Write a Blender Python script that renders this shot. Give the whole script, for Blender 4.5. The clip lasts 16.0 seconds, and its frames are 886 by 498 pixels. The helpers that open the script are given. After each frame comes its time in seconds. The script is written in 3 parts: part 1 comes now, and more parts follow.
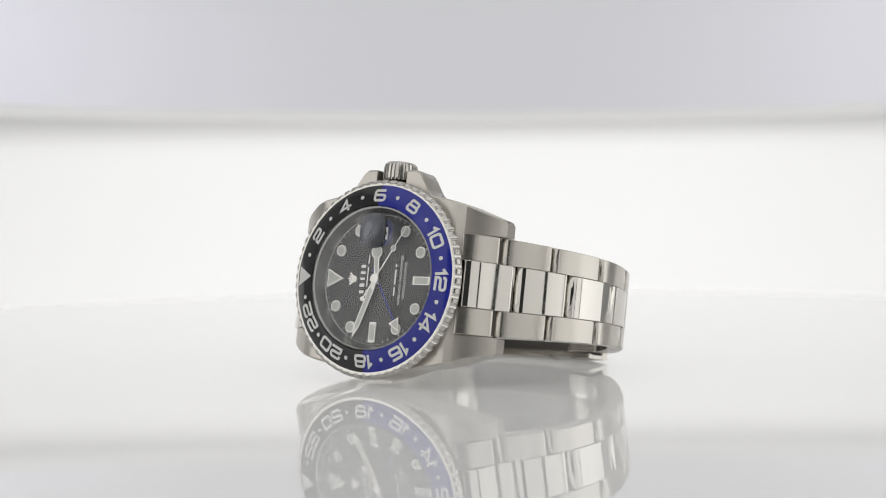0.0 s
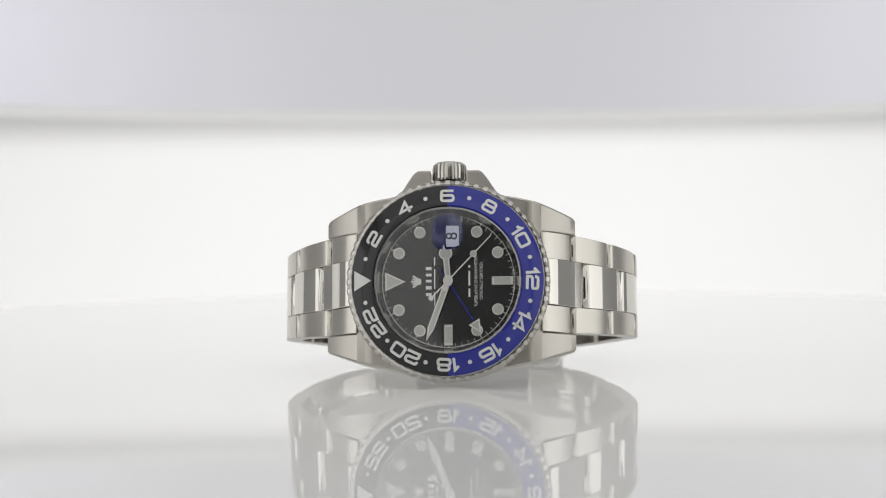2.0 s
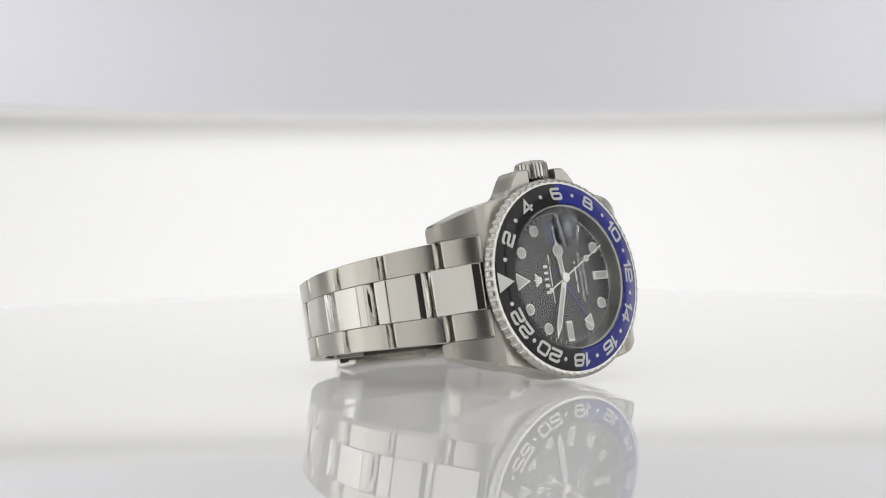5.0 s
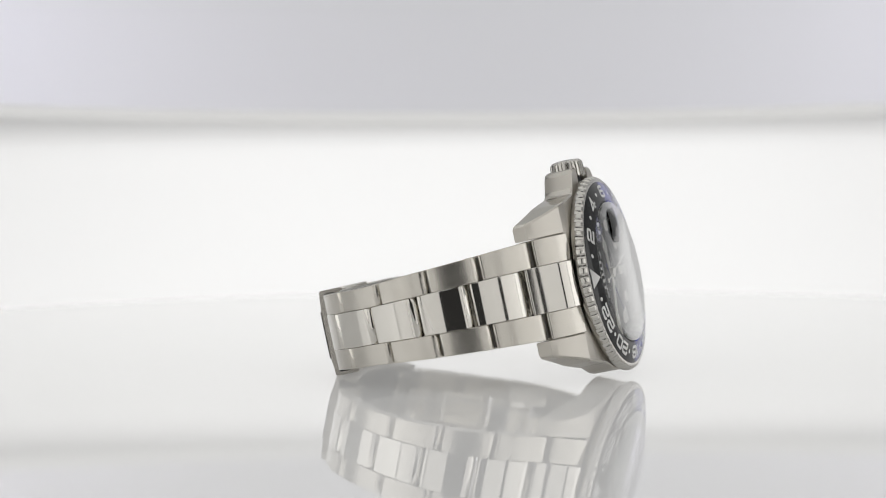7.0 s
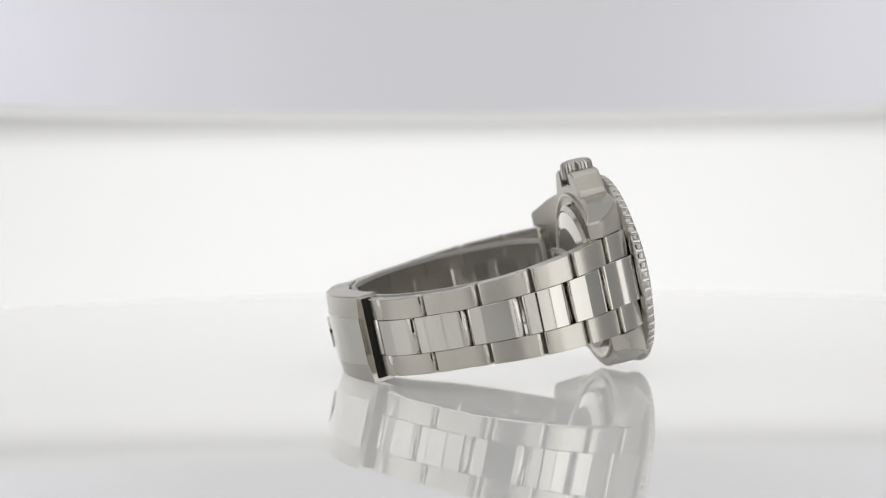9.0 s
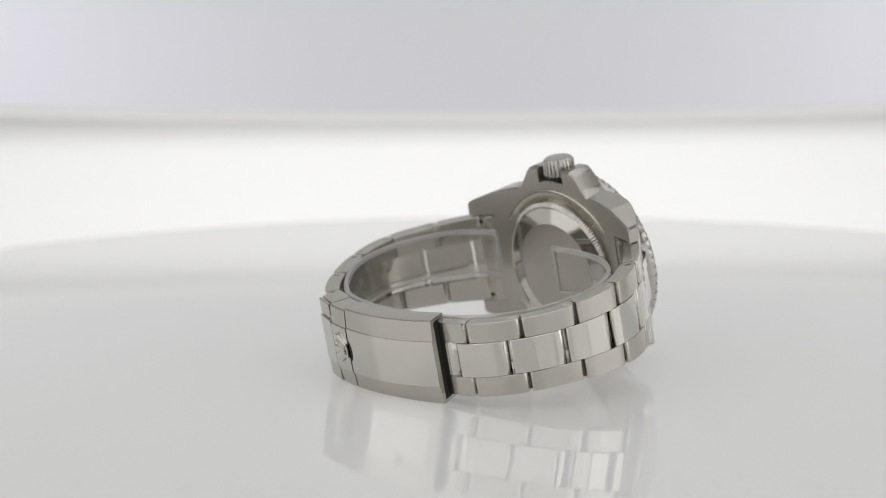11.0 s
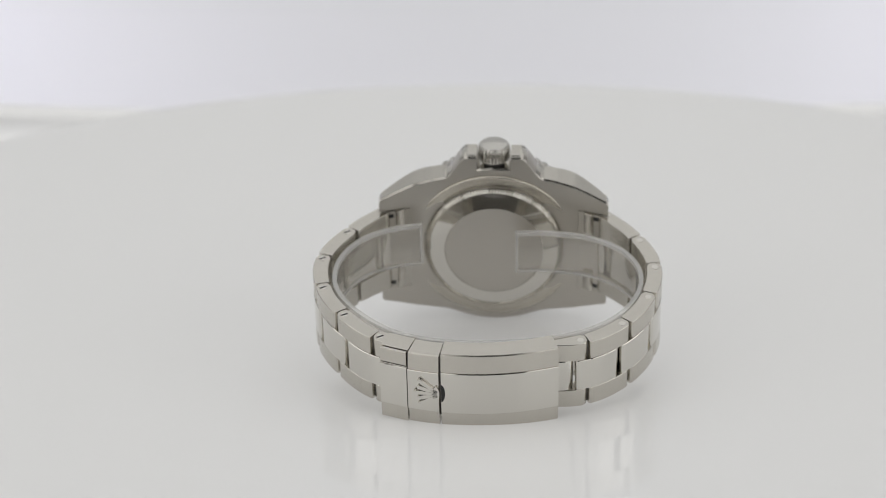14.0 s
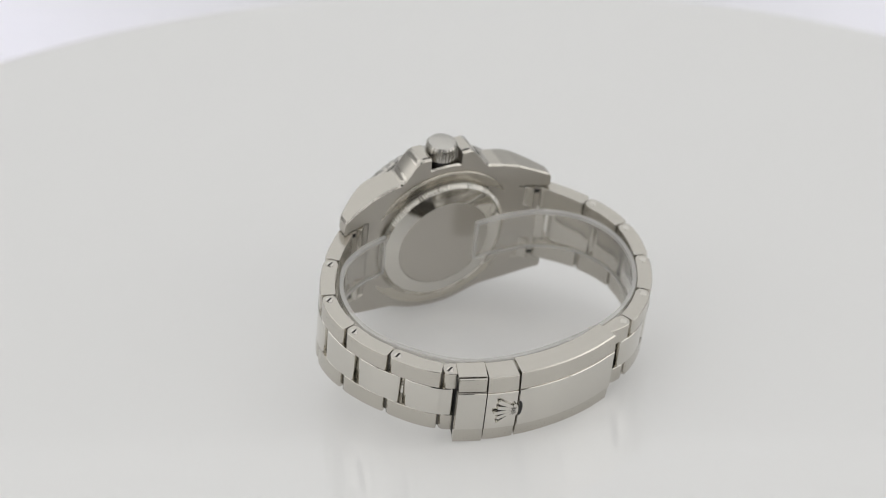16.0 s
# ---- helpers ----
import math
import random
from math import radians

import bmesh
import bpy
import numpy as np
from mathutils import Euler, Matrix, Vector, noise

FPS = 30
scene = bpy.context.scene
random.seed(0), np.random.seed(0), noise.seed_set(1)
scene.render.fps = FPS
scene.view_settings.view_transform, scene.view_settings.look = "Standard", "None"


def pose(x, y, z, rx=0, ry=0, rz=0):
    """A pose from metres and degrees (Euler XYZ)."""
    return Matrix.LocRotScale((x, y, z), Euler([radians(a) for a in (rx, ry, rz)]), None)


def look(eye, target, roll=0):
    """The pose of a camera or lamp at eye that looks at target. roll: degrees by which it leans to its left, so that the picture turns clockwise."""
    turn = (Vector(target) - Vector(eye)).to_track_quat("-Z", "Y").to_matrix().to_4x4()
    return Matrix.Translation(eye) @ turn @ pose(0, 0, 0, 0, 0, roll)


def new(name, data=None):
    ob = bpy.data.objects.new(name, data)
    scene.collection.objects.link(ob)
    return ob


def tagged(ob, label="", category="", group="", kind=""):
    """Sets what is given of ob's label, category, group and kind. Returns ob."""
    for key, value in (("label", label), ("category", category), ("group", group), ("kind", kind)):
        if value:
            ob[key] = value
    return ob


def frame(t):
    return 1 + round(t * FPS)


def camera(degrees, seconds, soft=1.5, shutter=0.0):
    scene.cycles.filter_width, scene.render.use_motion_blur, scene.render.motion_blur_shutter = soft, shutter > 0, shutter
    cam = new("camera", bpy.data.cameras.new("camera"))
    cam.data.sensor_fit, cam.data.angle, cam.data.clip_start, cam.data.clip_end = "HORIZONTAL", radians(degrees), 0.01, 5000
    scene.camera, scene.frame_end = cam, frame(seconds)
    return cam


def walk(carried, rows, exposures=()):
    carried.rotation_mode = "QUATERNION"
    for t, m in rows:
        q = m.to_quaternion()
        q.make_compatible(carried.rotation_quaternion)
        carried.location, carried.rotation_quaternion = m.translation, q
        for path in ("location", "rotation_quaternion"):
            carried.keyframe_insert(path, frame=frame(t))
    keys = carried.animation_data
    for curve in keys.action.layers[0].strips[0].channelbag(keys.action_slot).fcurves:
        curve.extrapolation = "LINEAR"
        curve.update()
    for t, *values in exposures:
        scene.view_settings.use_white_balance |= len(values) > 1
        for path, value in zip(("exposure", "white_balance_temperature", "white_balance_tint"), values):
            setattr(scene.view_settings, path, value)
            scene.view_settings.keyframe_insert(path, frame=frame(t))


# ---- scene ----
MM = 0.001
cam = camera(22.52, 16.0, soft=1.0)
EYE = pose(0, -0.47376, 0.05467, 90 - 3.479, 0, 0.802) @ pose(0, 0, 0, 0, 0, -0.624)
walk(cam, [(0.0, EYE), (16.0, EYE)], ((0.0, 0.18), (10.5, 0.18), (12.5, 0.24), (14.5, 0.30), (16.0, 0.34)))
cam.data.dof.use_dof = True
cam.data.dof.focus_distance = 0.45
cam.data.dof.aperture_fstop = 16.0
scene.view_settings.exposure = 0.18

# ---- world and light ----
world = bpy.data.worlds.new("studio")
world.use_nodes = True
world.node_tree.nodes["Background"].inputs[0].default_value = (1.0, 0.99, 0.98, 1)
world.node_tree.nodes["Background"].inputs[1].default_value = 0.03
scene.world = world


def area(name, eye, target, w, h, watts, colour=(1, 1, 1)):
    lamp = bpy.data.lights.new(name, "AREA")
    lamp.shape, lamp.size, lamp.size_y, lamp.energy, lamp.color = "RECTANGLE", w, h, watts, colour
    ob = new(name, lamp)
    ob.matrix_world = look(eye, target)
    return ob


area("overhead_softbox", (0, -0.05, 0.62), (0, -0.05, 0), 1.1, 0.8, 0.7, (1, 0.99, 0.975))
for name, sx in (("side_softbox_a", -1), ("side_softbox_b", 1)):
    area(name, (sx * 0.60, 0.50, 0.16), (sx * 0.215, 0.82, 0.09), 0.10, 0.10, 0.16, (0.85, 0.82, 1)).data.spread = radians(55)


# ---- materials ----
def material(name, colour, rough=0.5, metal=0.0, **more):
    m = bpy.data.materials.new(name)
    m.use_nodes = True
    b = m.node_tree.nodes["Principled BSDF"]
    b.inputs["Base Color"].default_value = (*colour, 1)
    b.inputs["Roughness"].default_value, b.inputs["Metallic"].default_value = rough, metal
    for key, value in more.items():
        b.inputs[key.replace("_", " ").title().replace("Ior", "IOR")].default_value = value
    return m


def varied(m, scale, rough_lo, rough_hi, bump=0.0, stretch=(1, 1, 1), tint=0.0):
    """Fine grain: noise in object space drives roughness, a little tint and relief."""
    t = m.node_tree
    b = t.nodes["Principled BSDF"]
    co, mp, n = (t.nodes.new("ShaderNode" + k) for k in ("TexCoord", "Mapping", "TexNoise"))
    mp.inputs["Scale"].default_value = stretch
    n.inputs["Scale"].default_value, n.inputs["Detail"].default_value = scale, 4
    t.links.new(co.outputs["Object"], mp.inputs[0])
    t.links.new(mp.outputs[0], n.inputs["Vector"])
    r = t.nodes.new("ShaderNodeMapRange")
    r.inputs[3].default_value, r.inputs[4].default_value = rough_lo, rough_hi
    t.links.new(n.outputs[0], r.inputs[0])
    t.links.new(r.outputs[0], b.inputs["Roughness"])
    if bump:
        k = t.nodes.new("ShaderNodeBump")
        k.inputs["Strength"].default_value, k.inputs["Distance"].default_value = bump, 0.00005
        t.links.new(n.outputs[0], k.inputs["Height"])
        t.links.new(k.outputs[0], b.inputs["Normal"])
    if tint:
        c = b.inputs["Base Color"].default_value[:3]
        x = t.nodes.new("ShaderNodeMix")
        x.data_type = "RGBA"
        x.inputs[6].default_value = (*[v * (1 - tint) for v in c], 1)
        x.inputs[7].default_value = (*[min(1, v * (1 + tint)) for v in c], 1)
        t.links.new(n.outputs[0], x.inputs[0])
        t.links.new(x.outputs[2], b.inputs["Base Color"])
    return m


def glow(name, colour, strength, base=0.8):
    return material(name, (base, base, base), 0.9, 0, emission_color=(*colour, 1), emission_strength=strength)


STEEL_X = varied(material("brushed_steel_lengthwise", (0.58, 0.555, 0.505), 0.2, 1), 6000, 0.20, 0.26, 0.004, (1, 0.03, 0.03), 0.015)
STEEL_CASE = varied(material("brushed_steel_case", (0.52, 0.495, 0.45), 0.34, 1), 9000, 0.34, 0.38, 0.0, (1, 0.2, 0.2), 0.01)
STEEL_Y = varied(material("satin_steel_ring", (0.52, 0.49, 0.43), 0.2, 1), 3000, 0.17, 0.22)
POLISHED = varied(material("polished_steel", (0.67, 0.65, 0.605), 0.06, 1), 300, 0.04, 0.08)
SATIN = varied(material("satin_steel", (0.58, 0.555, 0.505), 0.16, 1), 500, 0.12, 0.18)
BEZEL_STEEL = varied(material("bezel_steel", (0.58, 0.565, 0.53), 0.22, 1), 500, 0.18, 0.26)
# Near-black colour that stands for shade in grooves, slots and open ends.
GAP_SHADE = material("gap_shade", (0.03, 0.03, 0.03), 0.6, 0.5)
CERAMIC_BLACK = varied(material("black_ceramic", (0.012, 0.012, 0.013), 0.1, ior=1.5), 400, 0.08, 0.14)
CERAMIC_BLUE = varied(material("blue_ceramic", (0.020, 0.027, 0.27), 0.1, ior=1.5), 400, 0.08, 0.14)
DIAL_BLACK = varied(material("black_lacquer_dial", (0.010, 0.010, 0.010), 0.4), 300, 0.35, 0.45)
WHITE_PRINT = material("white_print", (0.75, 0.75, 0.74), 0.5)
PLATINUM = material("platinum_numeral", (0.66, 0.66, 0.64), 0.4, 0.1, coat_weight=1.0, coat_roughness=0.08)
REHAUT = varied(material("grey_inner_ring", (0.34, 0.34, 0.33), 0.25, 1), 600, 0.2, 0.3)
# Steel with the shade between links and inside the clasp in its colour.
SHADE_STEEL = material("shaded_hinge_steel", (0.13, 0.125, 0.115), 0.35, 1)
LUME = varied(material("luminous_paint", (0.50, 0.51, 0.47), 0.6), 2000, 0.5, 0.7, 0.2, tint=0.04)
HAND_STEEL = material("bright_steel_hand", (0.82, 0.80, 0.76), 0.38, 0.85)
HAND_BLUE = material("blue_hand", (0.03, 0.04, 0.32), 0.25, 0.3)
DATE_WHITE = material("white_date_disc", (0.8, 0.8, 0.8), 0.5)
DATE_BLACK = material("black_date_print", (0.01, 0.01, 0.01), 0.5)
# Blue reflection of the lens coating, put into a colour.
LENS_NAVY = material("navy_coating_reflection", (0.012, 0.016, 0.085), 0.1)
# The disc holds no lamp; a glow is added to its white.
ACRYLIC = varied(material("self_lit_white_gloss_acrylic", (0.62, 0.62, 0.615), 0.04, ior=1.5, emission_color=(1, 0.995, 0.985, 1), emission_strength=0.137), 12, 0.002, 0.010)
# No lamp stands behind this fabric; part of its brightness is added glow.
FABRIC = varied(glow("glowing_tent_fabric", (0.975, 0.99, 1.0), 0.16, 0.55), 90, 0.85, 0.95, 0.1)
PANEL = glow("backlight_panel_diffuser", (1.0, 0.995, 0.99), 0.49, 0.6)


def fading(m, hem, fall, side):
    """A backlit sheet whose light thins out towards its upper hem and its two ends."""
    t = m.node_tree
    b = t.nodes["Principled BSDF"]
    full = b.inputs["Emission Strength"].default_value
    co, xyz, ab = (t.nodes.new("ShaderNode" + k) for k in ("TexCoord", "SeparateXYZ", "Math"))
    ab.operation = "ABSOLUTE"
    up, out, mul = (t.nodes.new("ShaderNode" + k) for k in ("MapRange", "MapRange", "Math"))
    up.interpolation_type = out.interpolation_type = "SMOOTHSTEP"
    for n, (a, z, p, q) in ((up, (hem - fall, hem, full, full * 0.40)), (out, (0.04, 0.26, 1.0, side))):
        for i, v in enumerate((a, z, p, q)):
            n.inputs[i + 1].default_value = v
    mul.operation = "MULTIPLY"
    t.links.new(co.outputs["Object"], xyz.inputs[0])
    t.links.new(xyz.outputs[0], ab.inputs[0])
    t.links.new(ab.outputs[0], out.inputs[0])
    t.links.new(xyz.outputs[2], up.inputs[0])
    t.links.new(up.outputs[0], mul.inputs[0])
    t.links.new(out.outputs[0], mul.inputs[1])
    t.links.new(mul.outputs[0], b.inputs["Emission Strength"])
    return m


PANEL = fading(PANEL, 0.055, 0.013, 0.72)
# FRONT and FRONT_LIT: one unseen fabric with weaker and stronger added glow.
FRONT = varied(glow("front_fabric_dim_glow", (1.0, 0.985, 0.96), 0.46, 0.5), 90, 0.85, 0.95, 0.1)
EAST_GLOW = glow("added_side_glow", (1.0, 0.995, 0.985), 0.85, 0.6)
FRONT_LIT = varied(glow("front_fabric_bright_glow", (1.0, 0.985, 0.96), 0.62, 0.5), 90, 0.85, 0.95, 0.1)
WEST_GLOW = glow("added_side_glow_dim", (1.0, 0.995, 0.985), 0.75, 0.6)
# Faint glow without a lamp, set for the tone mirrored in the links.
SIDE = varied(glow("faint_glow_side_fabric", (1.0, 0.99, 0.98), 0.08, 0.4), 90, 0.85, 0.95, 0.1)
# The seam's grey is set partly by a glow of its own.
SEAM = glow("glowing_fabric_hem", (1.0, 0.99, 0.97), 0.26, 0.55)


def clear(name, base, rough=0.0, tint=(1, 1, 1), milk=0.0, rise=4.5, steep=None):
    """Thin clear sheet: straight through, with a gloss that rises at grazing angles (steep: from one facing to another); milk: share of soft white."""
    m = bpy.data.materials.new(name)
    m.use_nodes = True
    t = m.node_tree
    t.nodes.remove(t.nodes["Principled BSDF"])
    lw, pw, ad, tr, gl, mx, df, md = (t.nodes.new("ShaderNode" + k) for k in ("LayerWeight", "Math", "Math", "BsdfTransparent", "BsdfGlossy", "MixShader", "BsdfDiffuse", "MixShader"))
    lw.inputs[0].default_value = 0.5
    pw.operation, pw.inputs[1].default_value = "POWER", rise
    ad.operation, ad.inputs[1].default_value, ad.inputs[2].default_value = "MULTIPLY_ADD", 1 - base, base
    tr.inputs[0].default_value = (*tint, 1)
    gl.inputs["Roughness"].default_value = rough
    md.inputs[0].default_value = milk
    t.links.new(lw.outputs["Facing"], pw.inputs[0])
    t.links.new(pw.outputs[0], ad.inputs[0])
    t.links.new(ad.outputs[0], mx.inputs[0])
    if steep:
        mr = t.nodes.new("ShaderNodeMapRange")
        mr.interpolation_type = "SMOOTHSTEP"
        for i, v in enumerate((*steep, base, 0.95)):
            mr.inputs[i + 1].default_value = v
        t.links.new(lw.outputs["Facing"], mr.inputs[0])
        t.links.new(mr.outputs[0], mx.inputs[0])
    t.links.new(tr.outputs[0], md.inputs[1])
    t.links.new(df.outputs[0], md.inputs[2])
    t.links.new(md.outputs[0], mx.inputs[1])
    t.links.new(gl.outputs[0], mx.inputs[2])
    t.links.new(mx.outputs[0], t.nodes["Material Output"].inputs[0])
    return m


def sapphire(name, ior, gloss):
    """Solid coated glass that bends what lies behind it."""
    m = bpy.data.materials.new(name)
    m.use_nodes = True
    t = m.node_tree
    t.nodes.remove(t.nodes["Principled BSDF"])
    rf, gl, mx = (t.nodes.new("ShaderNode" + k) for k in ("BsdfRefraction", "BsdfGlossy", "MixShader"))
    rf.inputs["IOR"].default_value, rf.inputs["Roughness"].default_value, rf.inputs["Color"].default_value = ior, 0.0, (0.93, 0.94, 1, 1)
    lw, pw, ad = (t.nodes.new("ShaderNode" + k) for k in ("LayerWeight", "Math", "Math"))
    lw.inputs[0].default_value = 0.5
    pw.operation, pw.inputs[1].default_value = "POWER", 1.7
    ad.operation, ad.inputs[1].default_value, ad.inputs[2].default_value = "MULTIPLY_ADD", 0.9, gloss
    gl.inputs["Roughness"].default_value = 0.0
    t.links.new(lw.outputs["Facing"], pw.inputs[0])
    t.links.new(pw.outputs[0], ad.inputs[0])
    t.links.new(ad.outputs[0], mx.inputs[0])
    t.links.new(rf.outputs[0], mx.inputs[1])
    t.links.new(gl.outputs[0], mx.inputs[2])
    t.links.new(mx.outputs[0], t.nodes["Material Output"].inputs[0])
    return m


CRYSTAL = clear("sapphire_crystal", 0.08, 0.11, steep=(0.5, 0.84))
LENS = sapphire("magnifier_sapphire", 1.77, 0.02)
SLEEVE = clear("clear_plastic_film", 0.045, 0.12, (0.93, 0.92, 0.90), 0.07)
SLEEVE_EDGE = clear("clear_plastic_cut_edge", 0.06, 0.3, (0.92, 0.91, 0.88), 0.32)


# ---- mesh helpers ----
def part(name, bm, mat, parent=None, label="", smooth=40):
    me = bpy.data.meshes.new(name)
    bmesh.ops.recalc_face_normals(bm, faces=bm.faces)
    bm.to_mesh(me)
    bm.free()
    for m in mat if isinstance(mat, (list, tuple)) else [mat]:
        me.materials.append(m)
    if smooth:
        me.shade_smooth()
        me.set_sharp_from_angle(angle=radians(smooth))
    ob = new(name, me)
    if parent:
        ob.parent = parent
    if label:
        tagged(ob, label)
    return ob


def lathe(profile, n=96, axis="z", bm=None, radius=None, closed=True):
    """Turn (r, z) in mm round the z axis; closed profile. radius(r, z, angle) may change r."""
    bm = bm or bmesh.new()
    rings = []
    for k in range(n):
        a = 2 * math.pi * k / n
        ring = []
        for i, (r, z) in enumerate(profile):
            q = radius(r, z, a, i) if radius else r
            p = (q * math.cos(a), q * math.sin(a), z) if axis == "z" else (z, q * math.cos(a), q * math.sin(a))
            ring.append(bm.verts.new(Vector(p) * MM))
        rings.append(ring)
    m = len(profile)
    for k in range(n):
        a, b = rings[k], rings[(k + 1) % n]
        for i in range(m if closed else m - 1):
            j = (i + 1) % m
            bm.faces.new((a[i], b[i], b[j], a[j]))
    bmesh.ops.remove_doubles(bm, verts=bm.verts, dist=1e-7)
    return bm


def loft(sections, bm=None, foot=True):
    """Closed sections (lists of 3D points in mm, equal count) skinned and capped."""
    bm = bm or bmesh.new()
    rings = [[bm.verts.new(Vector(p) * MM) for p in s] for s in sections]
    for a, b in zip(rings, rings[1:]):
        for i in range(len(a)):
            j = (i + 1) % len(a)
            bm.faces.new((a[i], a[j], b[j], b[i]))
    if foot:
        bm.faces.new(rings[0][::-1])
    bm.faces.new(rings[-1])
    return bm


def plate(outline, z0, z1, bm=None, bevel=0.0):
    """A flat plate of an (x, y) outline in mm from z0 to z1, upper rim drawn in by bevel."""
    if bevel:
        c = [sum(p[i] for p in outline) / len(outline) for i in (0, 1)]
        far = max(math.dist(p, c) for p in outline)
        k = 1 - bevel / far
        top = [(c[0] + (x - c[0]) * k, c[1] + (y - c[1]) * k) for x, y in outline]
        return loft([[(x, y, z0) for x, y in outline], [(x, y, z1 - bevel) for x, y in outline], [(x, y, z1) for x, y in top]], bm)
    return loft([[(x, y, z0) for x, y in outline], [(x, y, z1) for x, y in outline]], bm)


def clock(r, degrees):
    """The (x, y) at a clockwise angle from 12 o'clock; x points to 3, y to 12."""
    a = radians(degrees)
    return r * math.sin(a), r * math.cos(a)


def lettering(name, words, size, mat, parent, m, label="", stretch=1.0, bold=0.0):
    """Words in the built-in font as a thin mesh, centred on the pose m (metres)."""
    cu = bpy.data.curves.new(name, "FONT")
    cu.body, cu.size, cu.align_x, cu.align_y, cu.extrude = words, size * MM, "CENTER", "CENTER", 0.01 * MM
    cu.offset = bold * MM
    tmp = new(name, cu)
    bpy.context.view_layer.update()
    me = bpy.data.meshes.new_from_object(tmp.evaluated_get(bpy.context.evaluated_depsgraph_get()))
    bpy.data.objects.remove(tmp)
    me.transform(m @ Matrix.Diagonal((stretch, 1, 1, 1)))
    me.materials.clear()
    me.materials.append(mat)
    ob = new(name, me)
    ob.parent = parent
    if label:
        tagged(ob, label)
    return ob


# ---- the light tent ----
def sheet(name, rows, mat, label):
    """A thin curved sheet from rows of points (metres), given thickness."""
    bm = bmesh.new()
    grid = [[bm.verts.new(p) for p in row] for row in rows]
    for a, b in zip(grid, grid[1:]):
        for i in range(len(a) - 1):
            bm.faces.new((a[i], a[i + 1], b[i + 1], b[i]))
    ob = part(name, bm, mat)
    ob.modifiers.new("thickness", "SOLIDIFY").thickness = 0.002
    return tagged(ob, label, "backdrop", kind="structure")


BACK = 0.245
FLOOR = -0.16


def rim(x):
    return 0.0510 + 0.14 * x * x - 0.006 * x


def bow(x, off=0.0):
    return BACK + off


xs = [-0.5 + 0.05 * k for k in range(21)]
wide = [-0.72 + 0.06 * k for k in range(25)]
sheet("backdrop_lower", [[(x, bow(x), z0 + (rim(x) - z0) * k) for x in xs] for z0 in (FLOOR,) for k in (0, 0.5, 1)], PANEL,
      "glowing white backlight panel behind the turntable")
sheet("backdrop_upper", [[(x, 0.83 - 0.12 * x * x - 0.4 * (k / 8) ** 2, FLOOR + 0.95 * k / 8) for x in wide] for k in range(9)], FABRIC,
      "pale grey translucent tent fabric above the light panel, with added glow")
sheet("backdrop_seam", [[(x, bow(x, -0.004), rim(x) + dz) for x in xs] for dz in (-0.0005, 0.004)], SEAM, "dull grey tape seam along the light panel, with added glow")
# Unseen glowing panels, added to brighten the steel from both sides.
for name, sx in (("light_panel_east", 1), ("light_panel_west", -1)):
    sheet(name, [[(sx * 0.70, y, z) for y in (-0.43, -0.19, 0.05)] for z in (-0.05, 0.2, 0.42)], EAST_GLOW if sx > 0 else WEST_GLOW, "unseen glowing white panel added at the side of the tent")
# Unseen roof, added to give soft light and reflections from above.
sheet("tent_roof", [[(x, y, 0.80 - 0.1 * abs(x)) for x in (-0.75, 0, 0.75)] for y in (0.5, 0.0, -0.47)], FABRIC, "unseen white fabric roof of the light tent, with added glow")
# Unseen side walls, added for the steel to reflect.
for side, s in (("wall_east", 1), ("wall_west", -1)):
    sheet(side, [[(s * 0.72, y, z) for y in (-0.47, -0.2, 0.3, 0.72)] for z in (FLOOR, 0.3, 0.75)], SIDE, "unseen fabric side of the light tent, with faint added glow")
# Unseen front wall, added so the steel mirrors bright cloth and dark slots.
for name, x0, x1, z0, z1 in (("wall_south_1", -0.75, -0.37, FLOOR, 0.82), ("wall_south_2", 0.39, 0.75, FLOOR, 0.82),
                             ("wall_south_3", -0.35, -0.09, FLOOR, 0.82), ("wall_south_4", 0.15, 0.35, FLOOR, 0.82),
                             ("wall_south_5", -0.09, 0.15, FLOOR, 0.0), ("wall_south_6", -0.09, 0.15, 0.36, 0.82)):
    sheet(name, [[(x0 + (x1 - x0) * k / 2, -0.465, z0 + (z1 - z0) * j / 2) for k in range(3)] for j in range(3)], FRONT_LIT if min(abs(x0), abs(x1)) > 0.36 else FRONT, "unseen glowing front added to the tent, open slots for dark reflections")
# Unseen floor, added to glow from below.
sheet("floor", [[(x, y, FLOOR) for x in (-0.8, 0, 0.8)] for y in (-0.463, 0, 0.9)], FABRIC, "unseen white fabric floor of the light tent, with added glow")

# ---- the turntable ----
RADIUS = 213.0
turntable = tagged(new("turntable"), "white gloss acrylic turntable disc, round and mirror-smooth", "turntable")
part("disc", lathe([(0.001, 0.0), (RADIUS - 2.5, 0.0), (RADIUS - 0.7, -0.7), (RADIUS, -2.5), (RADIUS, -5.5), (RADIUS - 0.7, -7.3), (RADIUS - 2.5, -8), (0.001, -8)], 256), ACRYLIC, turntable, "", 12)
part("hub", lathe([(0.001, -8.1), (40, -8.1), (40, -14), (30, -18), (0.001, -18)], 64), SATIN, turntable, "satin steel hub under the disc")
pedestal = tagged(part("pedestal", lathe([(0.001, -42), (14, -46), (20, -56), (24, -70), (24, -152), (60, -156), (62, -160), (0.001, -160)], 64), SATIN),
                  "satin steel pedestal under the turntable", "pedestal")

# ---- the wristwatch: x to 3 o'clock, y to 12, z out of the dial ----
watch = tagged(new("wristwatch"), "steel wristwatch with black and blue bezel, standing on its side", "wristwatch")
